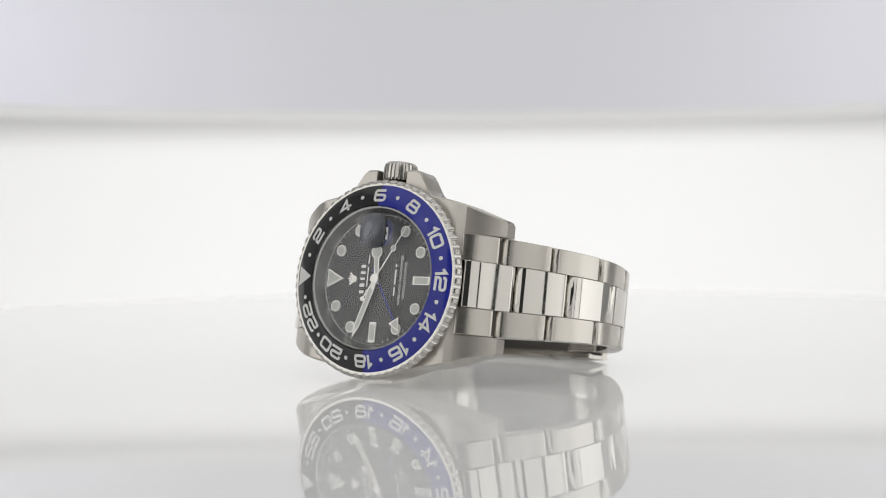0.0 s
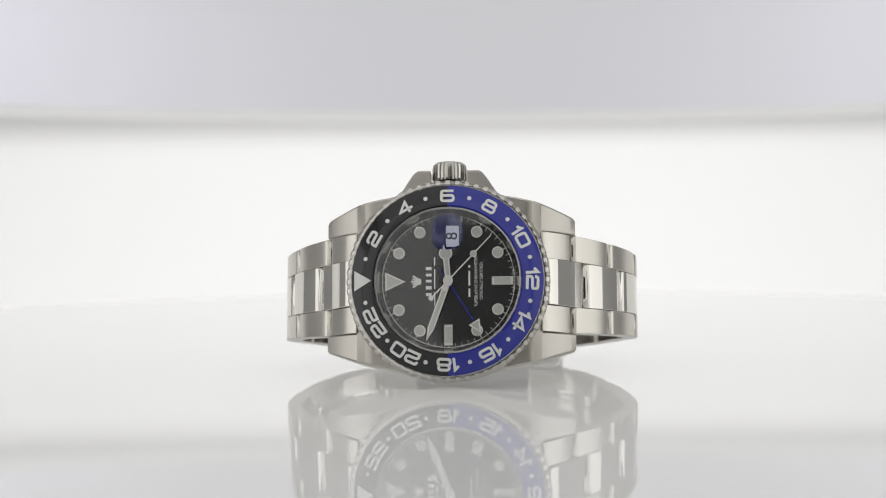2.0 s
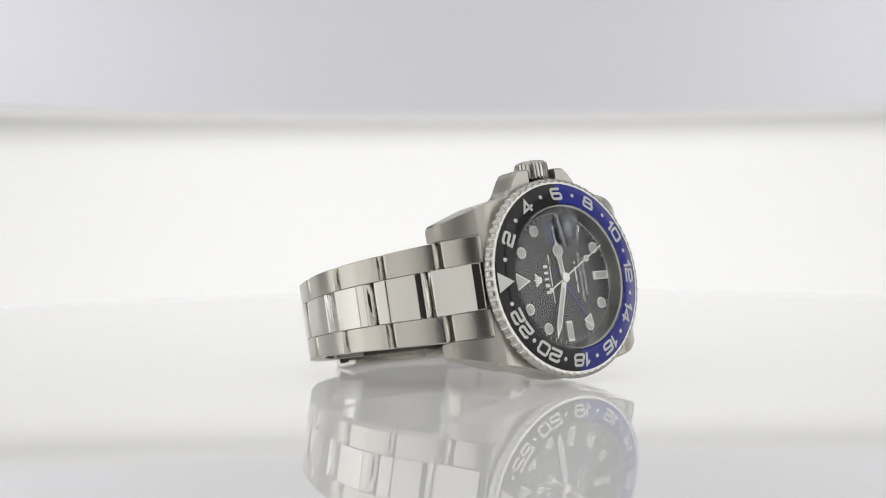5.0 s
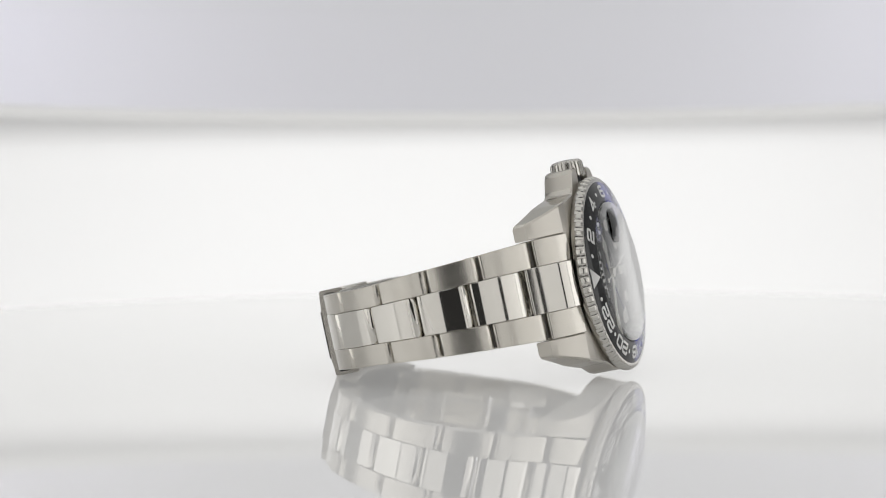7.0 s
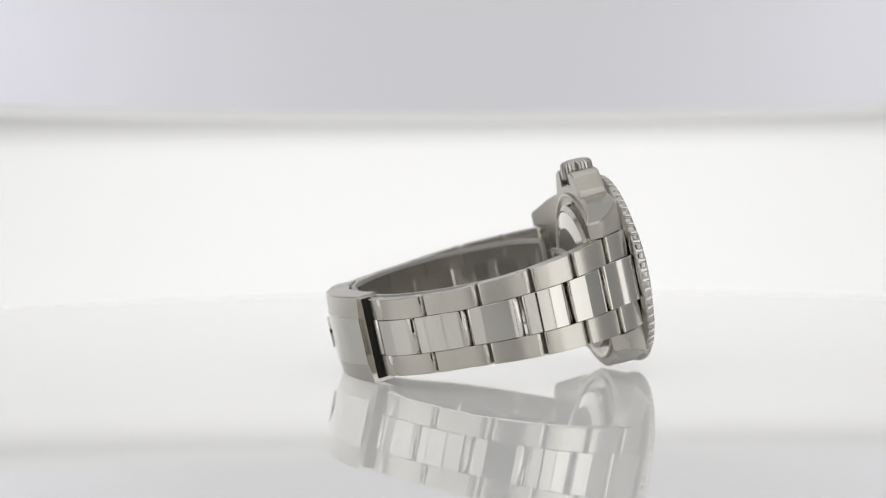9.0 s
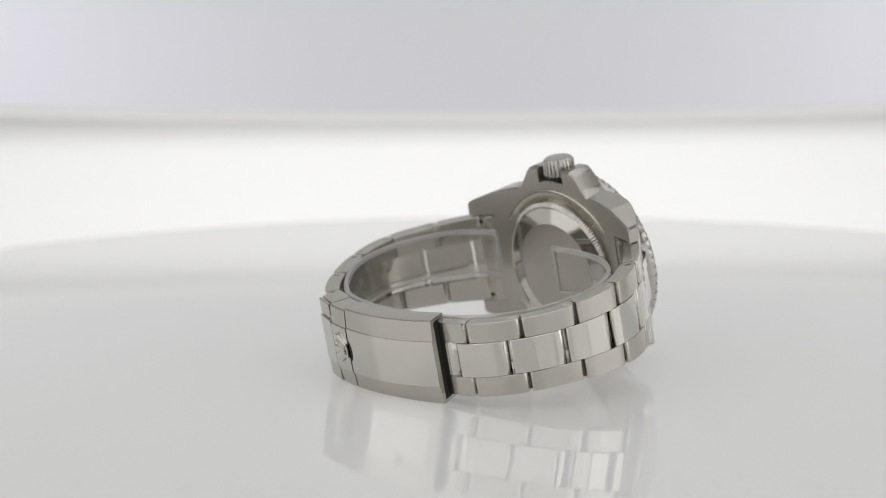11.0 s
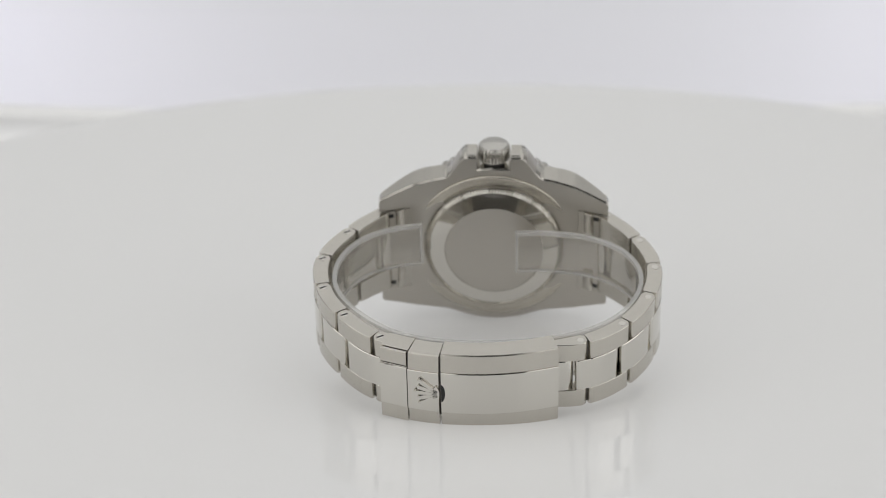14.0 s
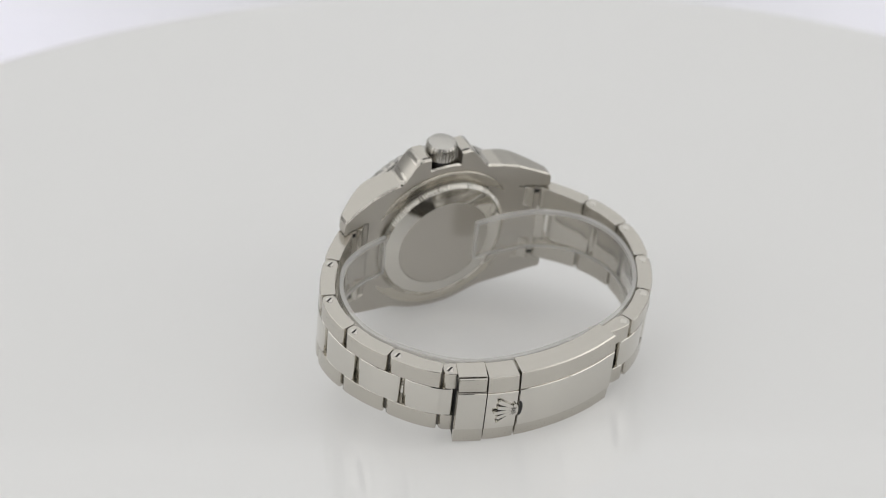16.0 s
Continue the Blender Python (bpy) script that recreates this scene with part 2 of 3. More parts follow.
# case: middle body between the lugs, four lugs, crown guards
def half_width(y):
    return float(np.interp(abs(y), (0, 3, 6, 9, 11, 14, 18, 24.5, 26), (20.0, 19.8, 19.2, 18.15, 17.5, 17.0, 16.1, 13.7, 13.1)))


def top_z(y):
    return -1.0 - 6.6 * max(0.0, (abs(y) - 15.5) / 9.9) ** 1.65


def low_z(y):
    return -7.0 - 3.3 * max(0.0, (abs(y) - 9) / 16.2) ** 1.9


def guard(y):
    """How far the crown guards stand out of the flank on the 3 o'clock side."""
    y = abs(y)
    if y < 3.75 or y > 10.9:
        return 0.0
    u = min(1.0, max(0.0, (y - 5.8) / 5.1))
    return (22.8 - half_width(y)) * (1 - u * u * (3 - 2 * u)) ** 1.25


def case_section(y, x0, x1, lo_flank=True, hi_flank=True):
    zt, zb = top_z(y), low_z(y)
    c, d = 0.35, 0.35
    left = [(x0 + 0.4, y, zb), (x0 + 0.05, y, zb + d), (x0, y, zt - c), (x0 + c, y, zt)] if lo_flank else [(x0 + 0.2, y, zb), (x0, y, zb + 0.2), (x0, y, zt - 0.2), (x0 + 0.2, y, zt)]
    right = [(x1 - c, y, zt), (x1, y, zt - c), (x1 - 0.05, y, zb + d), (x1 - 0.4, y, zb)] if hi_flank else [(x1 - 0.2, y, zt), (x1, y, zt - 0.2), (x1, y, zb + 0.2), (x1 - 0.2, y, zb)]
    return left + right


bm = bmesh.new()
steps = sorted({-18.6 + 0.3875 * k for k in range(97)} | {-3.76, -3.74, 3.74, 3.76, 6.5, -6.5})
loft([case_section(y, -half_width(y), half_width(y) + guard(y)) for y in steps], bm)
def flanks(bm):
    """The upright outer flanks are polished, the rest is brushed."""
    bmesh.ops.recalc_face_normals(bm, faces=bm.faces)
    for f in bm.faces:
        f.material_index = 1 if abs(f.normal.x) > 0.6 and abs(f.calc_center_median().x) > 12 * MM else 0
    return bm


case = part("case", flanks(bm), [STEEL_CASE, SATIN], watch, "brushed steel case with crown guards", 42)
for sy in (1, -1):
    for sx in (1, -1):
        secs = []
        for y in (18.6, 19.5, 20.5, 21.5, 22.5, 23.3, 24.1, 24.8, 25.2):
            a, b = 10.15, half_width(y) - (0.35 if y > 25 else 0)
            s = case_section(sy * y, a, b, False, True)
            if y > 25:
                s = [(x, q, z * 0.97 - 0.25) for x, q, z in s]
            secs.append([(sx * x, q, z) for x, q, z in s])
        part("lug", flanks(loft(secs)), [STEEL_CASE, SATIN], case, "brushed lug with a satin flank", 30)

# case back: brushed ring, fluted ring, polished step and brushed centre
back = part("case_back", lathe([(0.001, -8.9), (10.9, -8.9), (11.0, -9.25), (14.3, -8.55), (14.6, -8.2), (14.6, -6.8), (0.001, -6.8)], 128), POLISHED, watch, "polished steel case back", 12)
part("back_disc", lathe([(0.001, -9.2), (10.85, -9.2), (10.95, -9.1), (10.95, -8.85), (0.001, -8.85)], 96), STEEL_CASE, back, "satin centre of the case back", 12)
part("fluted_ring", lathe([(14.45, -8.4), (14.6, -8.68), (15.6, -7.95), (15.65, -7.1), (14.2, -7.1)], 600, radius=lambda r, z, a, i: r - (0.6 if r > 15 and int(round(a / (2 * math.pi) * 600)) % 4 < 2 else 0)), POLISHED, back, "fine fluting round the case back", 20)
part("back_ring", lathe([(15.5, -7.06), (16.2, -7.1), (16.9, -7.22), (17.5, -7.42), (17.9, -7.55), (18.15, -7.45), (18.25, -7.2), (18.25, -6.6), (15.5, -6.6)], 160), STEEL_Y, back, "dished satin steel ring round the case back", 50)
# No groove is cut; a proud dark strip draws its shade.
for sy in (-1, 1):
    lo, hi = sorted((sy * 3.95, sy * 5.7))
    part("guard_groove", loft([[(x, lo, z), (x, hi, z), (x, hi, z + 0.22), (x, lo, z + 0.22)] for x, z in ((22.6, -6.2), (22.83, -6.2))]), GAP_SHADE, case, "raised dark strip for the shade of the crown guard groove")

# crown with fluted grip
part("crown", lathe([(0.001, 24.9), (1.8, 24.85), (2.9, 24.6), (3.4, 24.1), (3.5, 23.3), (3.5, 21.2), (3.1, 20.9), (0.001, 20.9)], 240, axis="x",
                    radius=lambda r, z, a, i: r - (0.32 if i in (3, 4, 5) and int(round(a / (2 * math.pi) * 240)) % 10 < 4 else 0)), BEZEL_STEEL, watch, "polished winding crown with a fluted grip", 25)
watch.children[-1].location = (0, 0, -3.9 * MM)
part("crown_tube", lathe([(2.4, 18.0), (2.4, 21.2), (0.001, 21.2), (0.001, 18.0)], 48, axis="x"), GAP_SHADE, watch)
watch.children[-1].location = (0, 0, -3.9 * MM)


# bezel
def knurl(r, z, a, i):
    k = (a * 64 / (2 * math.pi)) % 1.0
    dent = math.sqrt(max(0.0, 1 - (abs(k - 0.5) / 0.27) ** 2))
    return r - {3: 0.42, 4: 0.36, 5: 0.05}.get(i, 0.0) * dent


bezel = part("bezel", lathe([(14.75, 0.0), (19.2, 1.70), (19.75, 1.60), (20.22, 1.26), (20.42, 0.82), (20.42, 0.1), (20.1, -0.4), (19.6, -0.95), (14.75, -0.95)], 1152, radius=knurl), BEZEL_STEEL, watch,
             "polished steel bezel with a scalloped grip edge", 35)


def insert_half(name, a0, a1, mat, label):
    bm = bmesh.new()
    prof = [(14.8, 2.55), (15.0, 2.75), (19.05, 1.78), (19.2, 1.6), (19.0, 1.2), (14.8, 1.2)]
    secs = []
    for k in range(65):
        a = a0 + (a1 - a0) * k / 64
        secs.append([(*clock(r, a), z) for r, z in prof])
    return part(name, loft(secs, bm), mat, bezel, label)


insert_half("insert_blue", 90, 270, CERAMIC_BLUE, "blue ceramic half of the bezel insert")
insert_half("insert_black", -90, 90, CERAMIC_BLACK, "black ceramic half of the bezel insert")
SLOPE = math.degrees(math.atan2(0.97, 4.05))


def on_bezel(r, degrees, lift=0.02):
    """A pose on the sloping insert whose y axis points outwards."""
    x, y = clock(r, degrees)
    z = 2.75 - (r - 15.0) * 0.97 / 4.05 + lift
    return pose(x * MM, y * MM, z * MM, 0, 0, -degrees) @ pose(0, 0, 0, -SLOPE)


def rounded(path, closed):
    """Corners (x, y, r) of a stroke, each drawn as a short curve of that radius."""
    out = []
    n = len(path)
    for i, (x, y, r) in enumerate(path):
        p = Vector((x, y))
        if r == 0 or (not closed and i in (0, n - 1)):
            out.append(p)
            continue
        u, v = Vector(path[i - 1][:2]) - p, Vector(path[(i + 1) % n][:2]) - p
        a, b = p + u.normalized() * r, p + v.normalized() * r
        for k in range(6):
            w = k / 5
            out.append(a * (1 - w) ** 2 + p * 2 * w * (1 - w) + b * w * w)
    return out


def ribbon(bm, path, width, z0, z1, closed=False):
    """A flat stroke of even width along a path in mm, mitred at its corners."""
    pts = rounded(path, closed)
    n = len(pts)
    rings = []
    for i, p in enumerate(pts):
        before = (p - pts[i - 1]).normalized() if closed or i else (pts[1] - p).normalized()
        after = (pts[(i + 1) % n] - p).normalized() if closed or i < n - 1 else before
        side = Vector((-before.y, before.x)) + Vector((-after.y, after.x))
        side.normalize()
        side *= width / 2 / max(0.45, side.dot(Vector((-before.y, before.x))))
        rings.append([bm.verts.new(Vector((*q, z)) * MM) for q, z in ((p + side, z0), (p + side, z1), (p - side, z1), (p - side, z0))])
    for i in range(n if closed else n - 1):
        a, b = rings[i], rings[(i + 1) % n]
        for k in range(4):
            bm.faces.new((a[k], a[(k + 1) % 4], b[(k + 1) % 4], b[k]))
    if not closed:
        bm.faces.new(rings[0][::-1])
        bm.faces.new(rings[-1])


W, H, R = 1.2, 1.08, 0.5
STROKES = {"0": (([(-W, -H, R), (W, -H, R), (W, H, R), (-W, H, R)], True),),
           "1": (([(-0.55, 0.42, 0), (0.28, H, 0), (0.28, -H - 0.25, 0)], False),),
           "2": (([(-W, 0.45, 0), (-W, H, R), (W, H, R), (W, 0.0, 0.4), (-W, -0.1, 0.4), (-W, -H, 0), (W + 0.2, -H, 0)], False),),
           "4": (([(0.45, -H - 0.25, 0), (0.45, H, 0), (-W - 0.15, -0.5, 0), (W + 0.2, -0.5, 0)], False),),
           "6": (([(W, H, 0), (-W, H, R), (-W, -H, R), (W, -H, R), (W, 0.1, R), (-W + 0.26, 0.1, 0)], False),),
           "8": (([(-W, -H, R), (W, -H, R), (W, 0.06, 0.4), (-W, 0.06, 0.4)], True), ([(-W + 0.16, 0.32, 0), (-W + 0.16, H, R), (W - 0.16, H, R), (W - 0.16, 0.32, 0)], False))}


def numeral(words, degrees):
    """Square-cut numerals inlaid in the bezel, each figure set along the ring."""
    bm = bmesh.new()
    wide = [1.15 if c == "1" else 2 * W + 0.5 for c in words]
    at = -(sum(wide) + 0.34 * (len(words) - 1)) / 2
    for c, w in zip(words, wide):
        piece = bmesh.new()
        for path, closed in STROKES[c]:
            ribbon(piece, path, 0.56, -0.05, 0.03, closed)
        piece.transform(on_bezel(16.95, degrees + math.degrees((at + w / 2) / 16.95), 0.0))
        me = bpy.data.meshes.new("tmp")
        piece.to_mesh(me)
        bm.from_mesh(me)
        piece.free()
        bpy.data.meshes.remove(me)
        at += w + 0.34
    part("numeral", bm, PLATINUM, bezel, "silver engraved bezel numeral " + words, 0)


for h in range(2, 24, 2):
    numeral(str(h), 15 * h)
for h in range(1, 24, 2):
    bm = lathe([(0.001, 0.03), (0.42, 0.03), (0.45, -0.05), (0.001, -0.05)], 20)
    bm.transform(on_bezel(17.0, 15 * h, 0.0))
    part("hour_dot", bm, PLATINUM, bezel)
bm = plate([(-2.05, 1.75), (2.05, 1.75), (0, -1.8)], -0.05, 0.03)
bm.transform(on_bezel(17.0, 0, 0.0))
part("triangle", bm, PLATINUM, bezel, "silver triangle at the top of the bezel")

# dial, rehaut and markers
dial = part("dial", lathe([(0.001, 0), (13.6, 0), (13.6, -0.4), (0.001, -0.4)], 128), DIAL_BLACK, watch, "glossy black dial")
part("rehaut", lathe([(13.2, 0.0), (13.35, 0.05), (14.35, 2.35), (14.75, 2.45), (14.75, 0.0)], 160), REHAUT, watch, "silver inner ring between dial and crystal")


def marker(outline, kind, lume_scale):
    m = part(kind, plate(outline, 0.0, 0.32, bevel=0.08), HAND_STEEL, dial, "steel-framed luminous hour marker")
    c = [sum(p[i] for p in outline) / len(outline) for i in (0, 1)]
    part("lume", plate([(c[0] + (x - c[0]) * lume_scale, c[1] + (y - c[1]) * lume_scale) for x, y in outline], 0.30, 0.36), LUME, m)


for h in (1, 2, 4, 5, 7, 8, 10, 11):
    cx, cy = clock(11.45, 30 * h)
    marker([(cx + 1.18 * math.cos(2 * math.pi * k / 32), cy + 1.18 * math.sin(2 * math.pi * k / 32)) for k in range(32)], "round_marker", 0.76)
marker([(-1.95, 13.0 - 0.3), (1.95, 13.0 - 0.3), (0, 8.6)], "triangle_marker", 0.74)
marker([(-0.85, -13.0), (0.85, -13.0), (0.85, -8.7), (-0.85, -8.7)], "baton_marker", 0.74)
marker([(-12.9, -0.85), (-8.7, -0.85), (-8.7, 0.85), (-12.9, 0.85)], "baton_marker", 0.74)
for k in range(60):
    if k in (14, 15, 16):
        continue
    long = k % 5 == 0
    w, r0 = (0.09, 12.3) if long else (0.045, 12.55)
    bm = plate([(-w, 0), (w, 0), (w, 13.15 - r0), (-w, 13.15 - r0)], 0.0, 0.03)
    bm.transform(pose(*[v * MM for v in clock(r0, 6 * k)], 0.01 * MM, 0, 0, -6 * k))
    part("minute_tick", bm, WHITE_PRINT, dial)

lettering("small_print", "SUPERLATIVE CHRONOMETER", 0.86, WHITE_PRINT, dial, pose(0, -5.55 * MM, 0.03 * MM), "small white dial printing", 0.86)
lettering("small_print", "OFFICIALLY CERTIFIED", 0.86, WHITE_PRINT, dial, pose(0, -6.6 * MM, 0.03 * MM), "small white dial printing", 0.86)
lettering("small_print", "SWISS", 0.6, WHITE_PRINT, dial, pose(-1.5 * MM, -13.15 * MM, 0.03 * MM, 0, 0, -6))
lettering("small_print", "MADE", 0.6, WHITE_PRINT, dial, pose(1.5 * MM, -13.15 * MM, 0.03 * MM, 0, 0, 6))


def bars(widths, y, h, gap):
    """Unlettered words: a row of plain bars."""
    x = -(sum(widths) + gap * (len(widths) - 1)) / 2
    for w in widths:
        part("print_bar", plate([(x, y - h / 2), (x + w, y - h / 2), (x + w, y + h / 2), (x, y + h / 2)], 0.01, 0.04), WHITE_PRINT, dial, "plain white printed bar")
        x += w + gap


bars([0.62, 0.7, 0.5, 0.55, 0.62], 3.95, 1.15, 0.72)
bars([2.7, 4.0, 1.7], 2.75, 0.26, 0.7)
bars([1.7, 3.0, 0.5], -4.2, 0.36, 0.6)


def emblem(z0, z1, size, mat, parent, m, label):
    """A fan of five rods with knobs on an oval foot."""
    bm = bmesh.new()
    for k in range(5):
        a = (k - 2) * 17
        ln = 2.0 if k % 2 == 0 else 1.75
        o = [(-0.13, 0.3), (0.13, 0.3), (0.2, ln), (-0.2, ln)]
        piece = plate([(x * size, y * size) for x, y in o], z0, z1)
        knob = lathe([(0.001, z1 * 1.3 if z1 > 0 else z1), (0.2 * size, z1), (0.22 * size, z0), (0.001, z0)], 12)
        knob.transform(Matrix.Translation((0, (ln + 0.15) * size * MM, 0)))
        for b in (piece, knob):
            b.transform(pose(0, 0, 0, 0, 0, -a))
            me = bpy.data.meshes.new("tmp")
            b.to_mesh(me)
            bm.from_mesh(me)
            b.free()
    foot = plate([(0.75 * size * math.cos(t * math.pi / 10), (0.35 + 0.3 * math.sin(t * math.pi / 10)) * size) for t in range(20)], z0, z1)
    me = bpy.data.meshes.new("tmp")
    foot.to_mesh(me)
    bm.from_mesh(me)
    foot.free()
    bm.transform(m)
    return part("emblem", bm, mat, parent, label)


emblem(0.0, 0.15, 0.9, HAND_STEEL, dial, pose(0, 5.4 * MM, 0.02 * MM), "small silver fan-shaped emblem")

# date window and magnifying lens
date_x = 9.55
part("date_disc", plate([(8.25, -1.18), (10.8, -1.18), (10.8, 0.38), (8.25, 0.38)], 0.01, 0.05), DATE_WHITE, dial, "white date window")
lettering("date_numeral", "8", 2.0, DATE_BLACK, dial, pose(9.5 * MM, -0.38 * MM, 0.07 * MM), "black date numeral", 1.0)
oval = [(math.copysign(abs(math.cos(t)) ** 0.6, math.cos(t)), math.copysign(abs(math.sin(t)) ** 0.6, math.sin(t))) for t in [2 * math.pi * k / 48 for k in range(48)]]
cyc = [(date_x + 3.6 * x, 3.1 * y) for x, y in oval]
# Painted on the dial below the lens to give its blue reflection.
part("window_surround", plate([(date_x + 2.7 * x, 2.4 * y) for x, y in oval], 0.003, 0.008), LENS_NAVY, dial, "dark blue field on the dial, painted for the lens coating reflection")
crystal = part("crystal", lathe([(0.001, 3.25), (14.2, 3.25), (14.6, 3.1), (14.72, 2.8), (14.72, 2.45)], 128, closed=False), CRYSTAL, watch, "clear sapphire crystal")
crystal.visible_shadow = False


def dome(x, y):
    """The ground face of the magnifier, 8 mm in radius."""
    return max(3.42, 4.4 - 8.0 + math.sqrt(max(0.0, 64.0 - (x - date_x) ** 2 - y * y)))


rings = [[(x, y, 3.27) for x, y in cyc]] + [[(date_x + (x - date_x) * k, y * k, dome(date_x + (x - date_x) * k, y * k)) for x, y in cyc] for k in [1 - 0.062 * n for n in range(17)]]
lens = part("magnifier", loft(rings), LENS, crystal, "raised magnifying lens over the date", 40)
lens.visible_shadow = False


# hands; each is built pointing along y, then turned
def hand(name, pieces, label, degrees):
    """pieces: (outline, z0, z1, material, name); the first is the hand itself."""
    root = None
    for outline, z0, z1, mat, sub in pieces:
        ob = part(sub if root else name, plate(outline, z0, z1, bevel=0.03), mat, root or watch, "" if root else label)
        root = root or ob
    root.matrix_local = pose(0, 0, 0, 0, 0, -degrees)
    return root


def disc(cy, r, n=28):
    return [(r * math.cos(2 * math.pi * k / n), cy + r * math.sin(2 * math.pi * k / n)) for k in range(n)]


hand("gmt_hand", [([(-0.16, -2.5), (0.16, -2.5), (0.14, 9.8), (-0.14, 9.8)], 0.42, 0.5, HAND_BLUE, ""),
                  ([(-1.3, 9.7), (1.3, 9.7), (0, 12.4)], 0.40, 0.56, HAND_STEEL, "arrow_head"),
                  ([(-0.85, 9.98), (0.85, 9.98), (0, 11.75)], 0.5, 0.60, LUME, "lume")], "slim blue second time zone hand with a white arrow", 238)
hand("hour_hand", [([(-0.55, -1.0), (0.55, -1.0), (0.62, 5.0), (-0.62, 5.0)], 0.62, 0.8, HAND_STEEL, ""),
                   ([(-0.3, 1.2), (0.3, 1.2), (0.36, 4.4), (-0.36, 4.4)], 0.75, 0.84, LUME, "lume"),
                   (disc(5.6, 1.35), 0.62, 0.8, HAND_STEEL, "ring"), (disc(5.6, 1.1), 0.75, 0.84, LUME, "lume"),
                   ([(-0.5, 6.7), (0.5, 6.7), (0, 8.2)], 0.62, 0.8, HAND_STEEL, "tip")], "steel hour hand with a round luminous disc", 84.9)
hand("minute_hand", [([(-0.35, -1.0), (0.35, -1.0), (0.66, 2.0), (0.66, 10.2), (0, 12.9), (-0.66, 10.2), (-0.66, 2.0)], 0.92, 1.08, HAND_STEEL, ""),
                     ([(-0.38, 2.2), (0.38, 2.2), (0.42, 10.0), (0, 11.3), (-0.42, 10.0)], 1.04, 1.12, LUME, "lume")], "steel minute hand filled with luminous paint", 289.9)
second_hand = hand("second_hand", [([(-0.14, -5.0), (0.14, -5.0), (0.11, 12.6), (-0.11, 12.6)], 1.25, 1.35, HAND_STEEL, ""),
                                   (disc(7.4, 0.68), 1.22, 1.38, HAND_STEEL, "ring"), (disc(7.4, 0.52), 1.3, 1.41, LUME, "lume"),
                                   (disc(-4.9, 0.5), 1.22, 1.38, HAND_STEEL, "counterweight"), (disc(0, 1.0), 1.2, 1.5, HAND_STEEL, "cap")], "thin steel second hand with a luminous dot", 133.7)


# bracelet: an oval loop in the y-z plane, links along it
def spline(knots, n=16, lead=None):
    pts = [Vector(k) for k in knots]
    pts = [Vector(lead) if lead else pts[0] * 2 - pts[1]] + pts + [pts[-1] * 2 - pts[-2]]
    out = []
    for i in range(1, len(pts) - 2):
        p0, p1, p2, p3 = pts[i - 1:i + 3]
        for k in range(n):
            u = k / n
            out.append(0.5 * (2 * p1 + (p2 - p0) * u + (2 * p0 - 5 * p1 + 4 * p2 - p3) * u * u + (3 * p1 - p0 - 3 * p2 + p3) * u ** 3))
    return out + [pts[-2]]


class Track:
    """A curve in y-z with arc length; at(s) gives the place and the outward normal."""
    def __init__(self, knots, lead=None):
        self.p = spline(knots, 16, lead)
        self.s = [0.0]
        for a, b in zip(self.p, self.p[1:]):
            self.s.append(self.s[-1] + (b - a).length)

    def at(self, s):
        i = min(max(int(np.searchsorted(self.s, s)) - 1, 0), len(self.p) - 2)
        u = (s - self.s[i]) / (self.s[i + 1] - self.s[i])
        a, b = self.p[max(i - 1, 0)], self.p[min(i + 2, len(self.p) - 1)]
        d = (b - a).normalized()
        n = Vector((d.y, -d.x))
        p = self.p[i].lerp(self.p[i + 1], u)
        if n.dot(p - Vector((0, -30))) < 0:
            n = -n
        return p, n

    def knot(self, k):
        return self.s[16 * k]


def block(track, s0, s1, x0, x1, thick, lift=0.0, near=(1.0, 1.3), far=(0.3, 0.5), taper=lambda s: 1.0, bevel=0.1, arch=0.1):
    """A link piece along the track from s0 to s1, from x0 to x1 wide; outer face lift above the track.
    near, far: (drop, length) of the rounding at the end towards the case and at the other."""
    secs = []
    n = 6
    ss = [s0 + near[1] * k for k in (0, 0.05, 0.2, 0.45, 0.75, 1)] + [s0 + near[1] + (s1 - s0 - near[1] - far[1]) * k / n for k in range(1, n)] + [s1 - far[1] * k for k in (1, 0.75, 0.45, 0.2, 0.05, 0)]
    for s in ss:
        drop = 0.0
        for e, (deep, ln) in ((s - s0, near), (s1 - s, far)):
            if e < ln:
                drop += deep * (1 - math.sqrt(max(0, 1 - (1 - e / ln) ** 2)))
        bend = arch * (2 * (s - s0) / (s1 - s0) - 1) ** 2
        p, nn = track.at(s)
        w = taper(s)
        a, b = x0 * w, x1 * w
        o, i = lift - drop - bend, lift - thick + min(drop, 0.5)
        sec = [(a + bevel, o), (b - bevel, o), (b, o - bevel), (b, i + bevel), (b - bevel, i), (a + bevel, i), (a, i + bevel), (a, o - bevel)]
        secs.append([(x, p.x + nn.x * h, p.y + nn.y * h) for x, h in sec])
    return loft(secs)


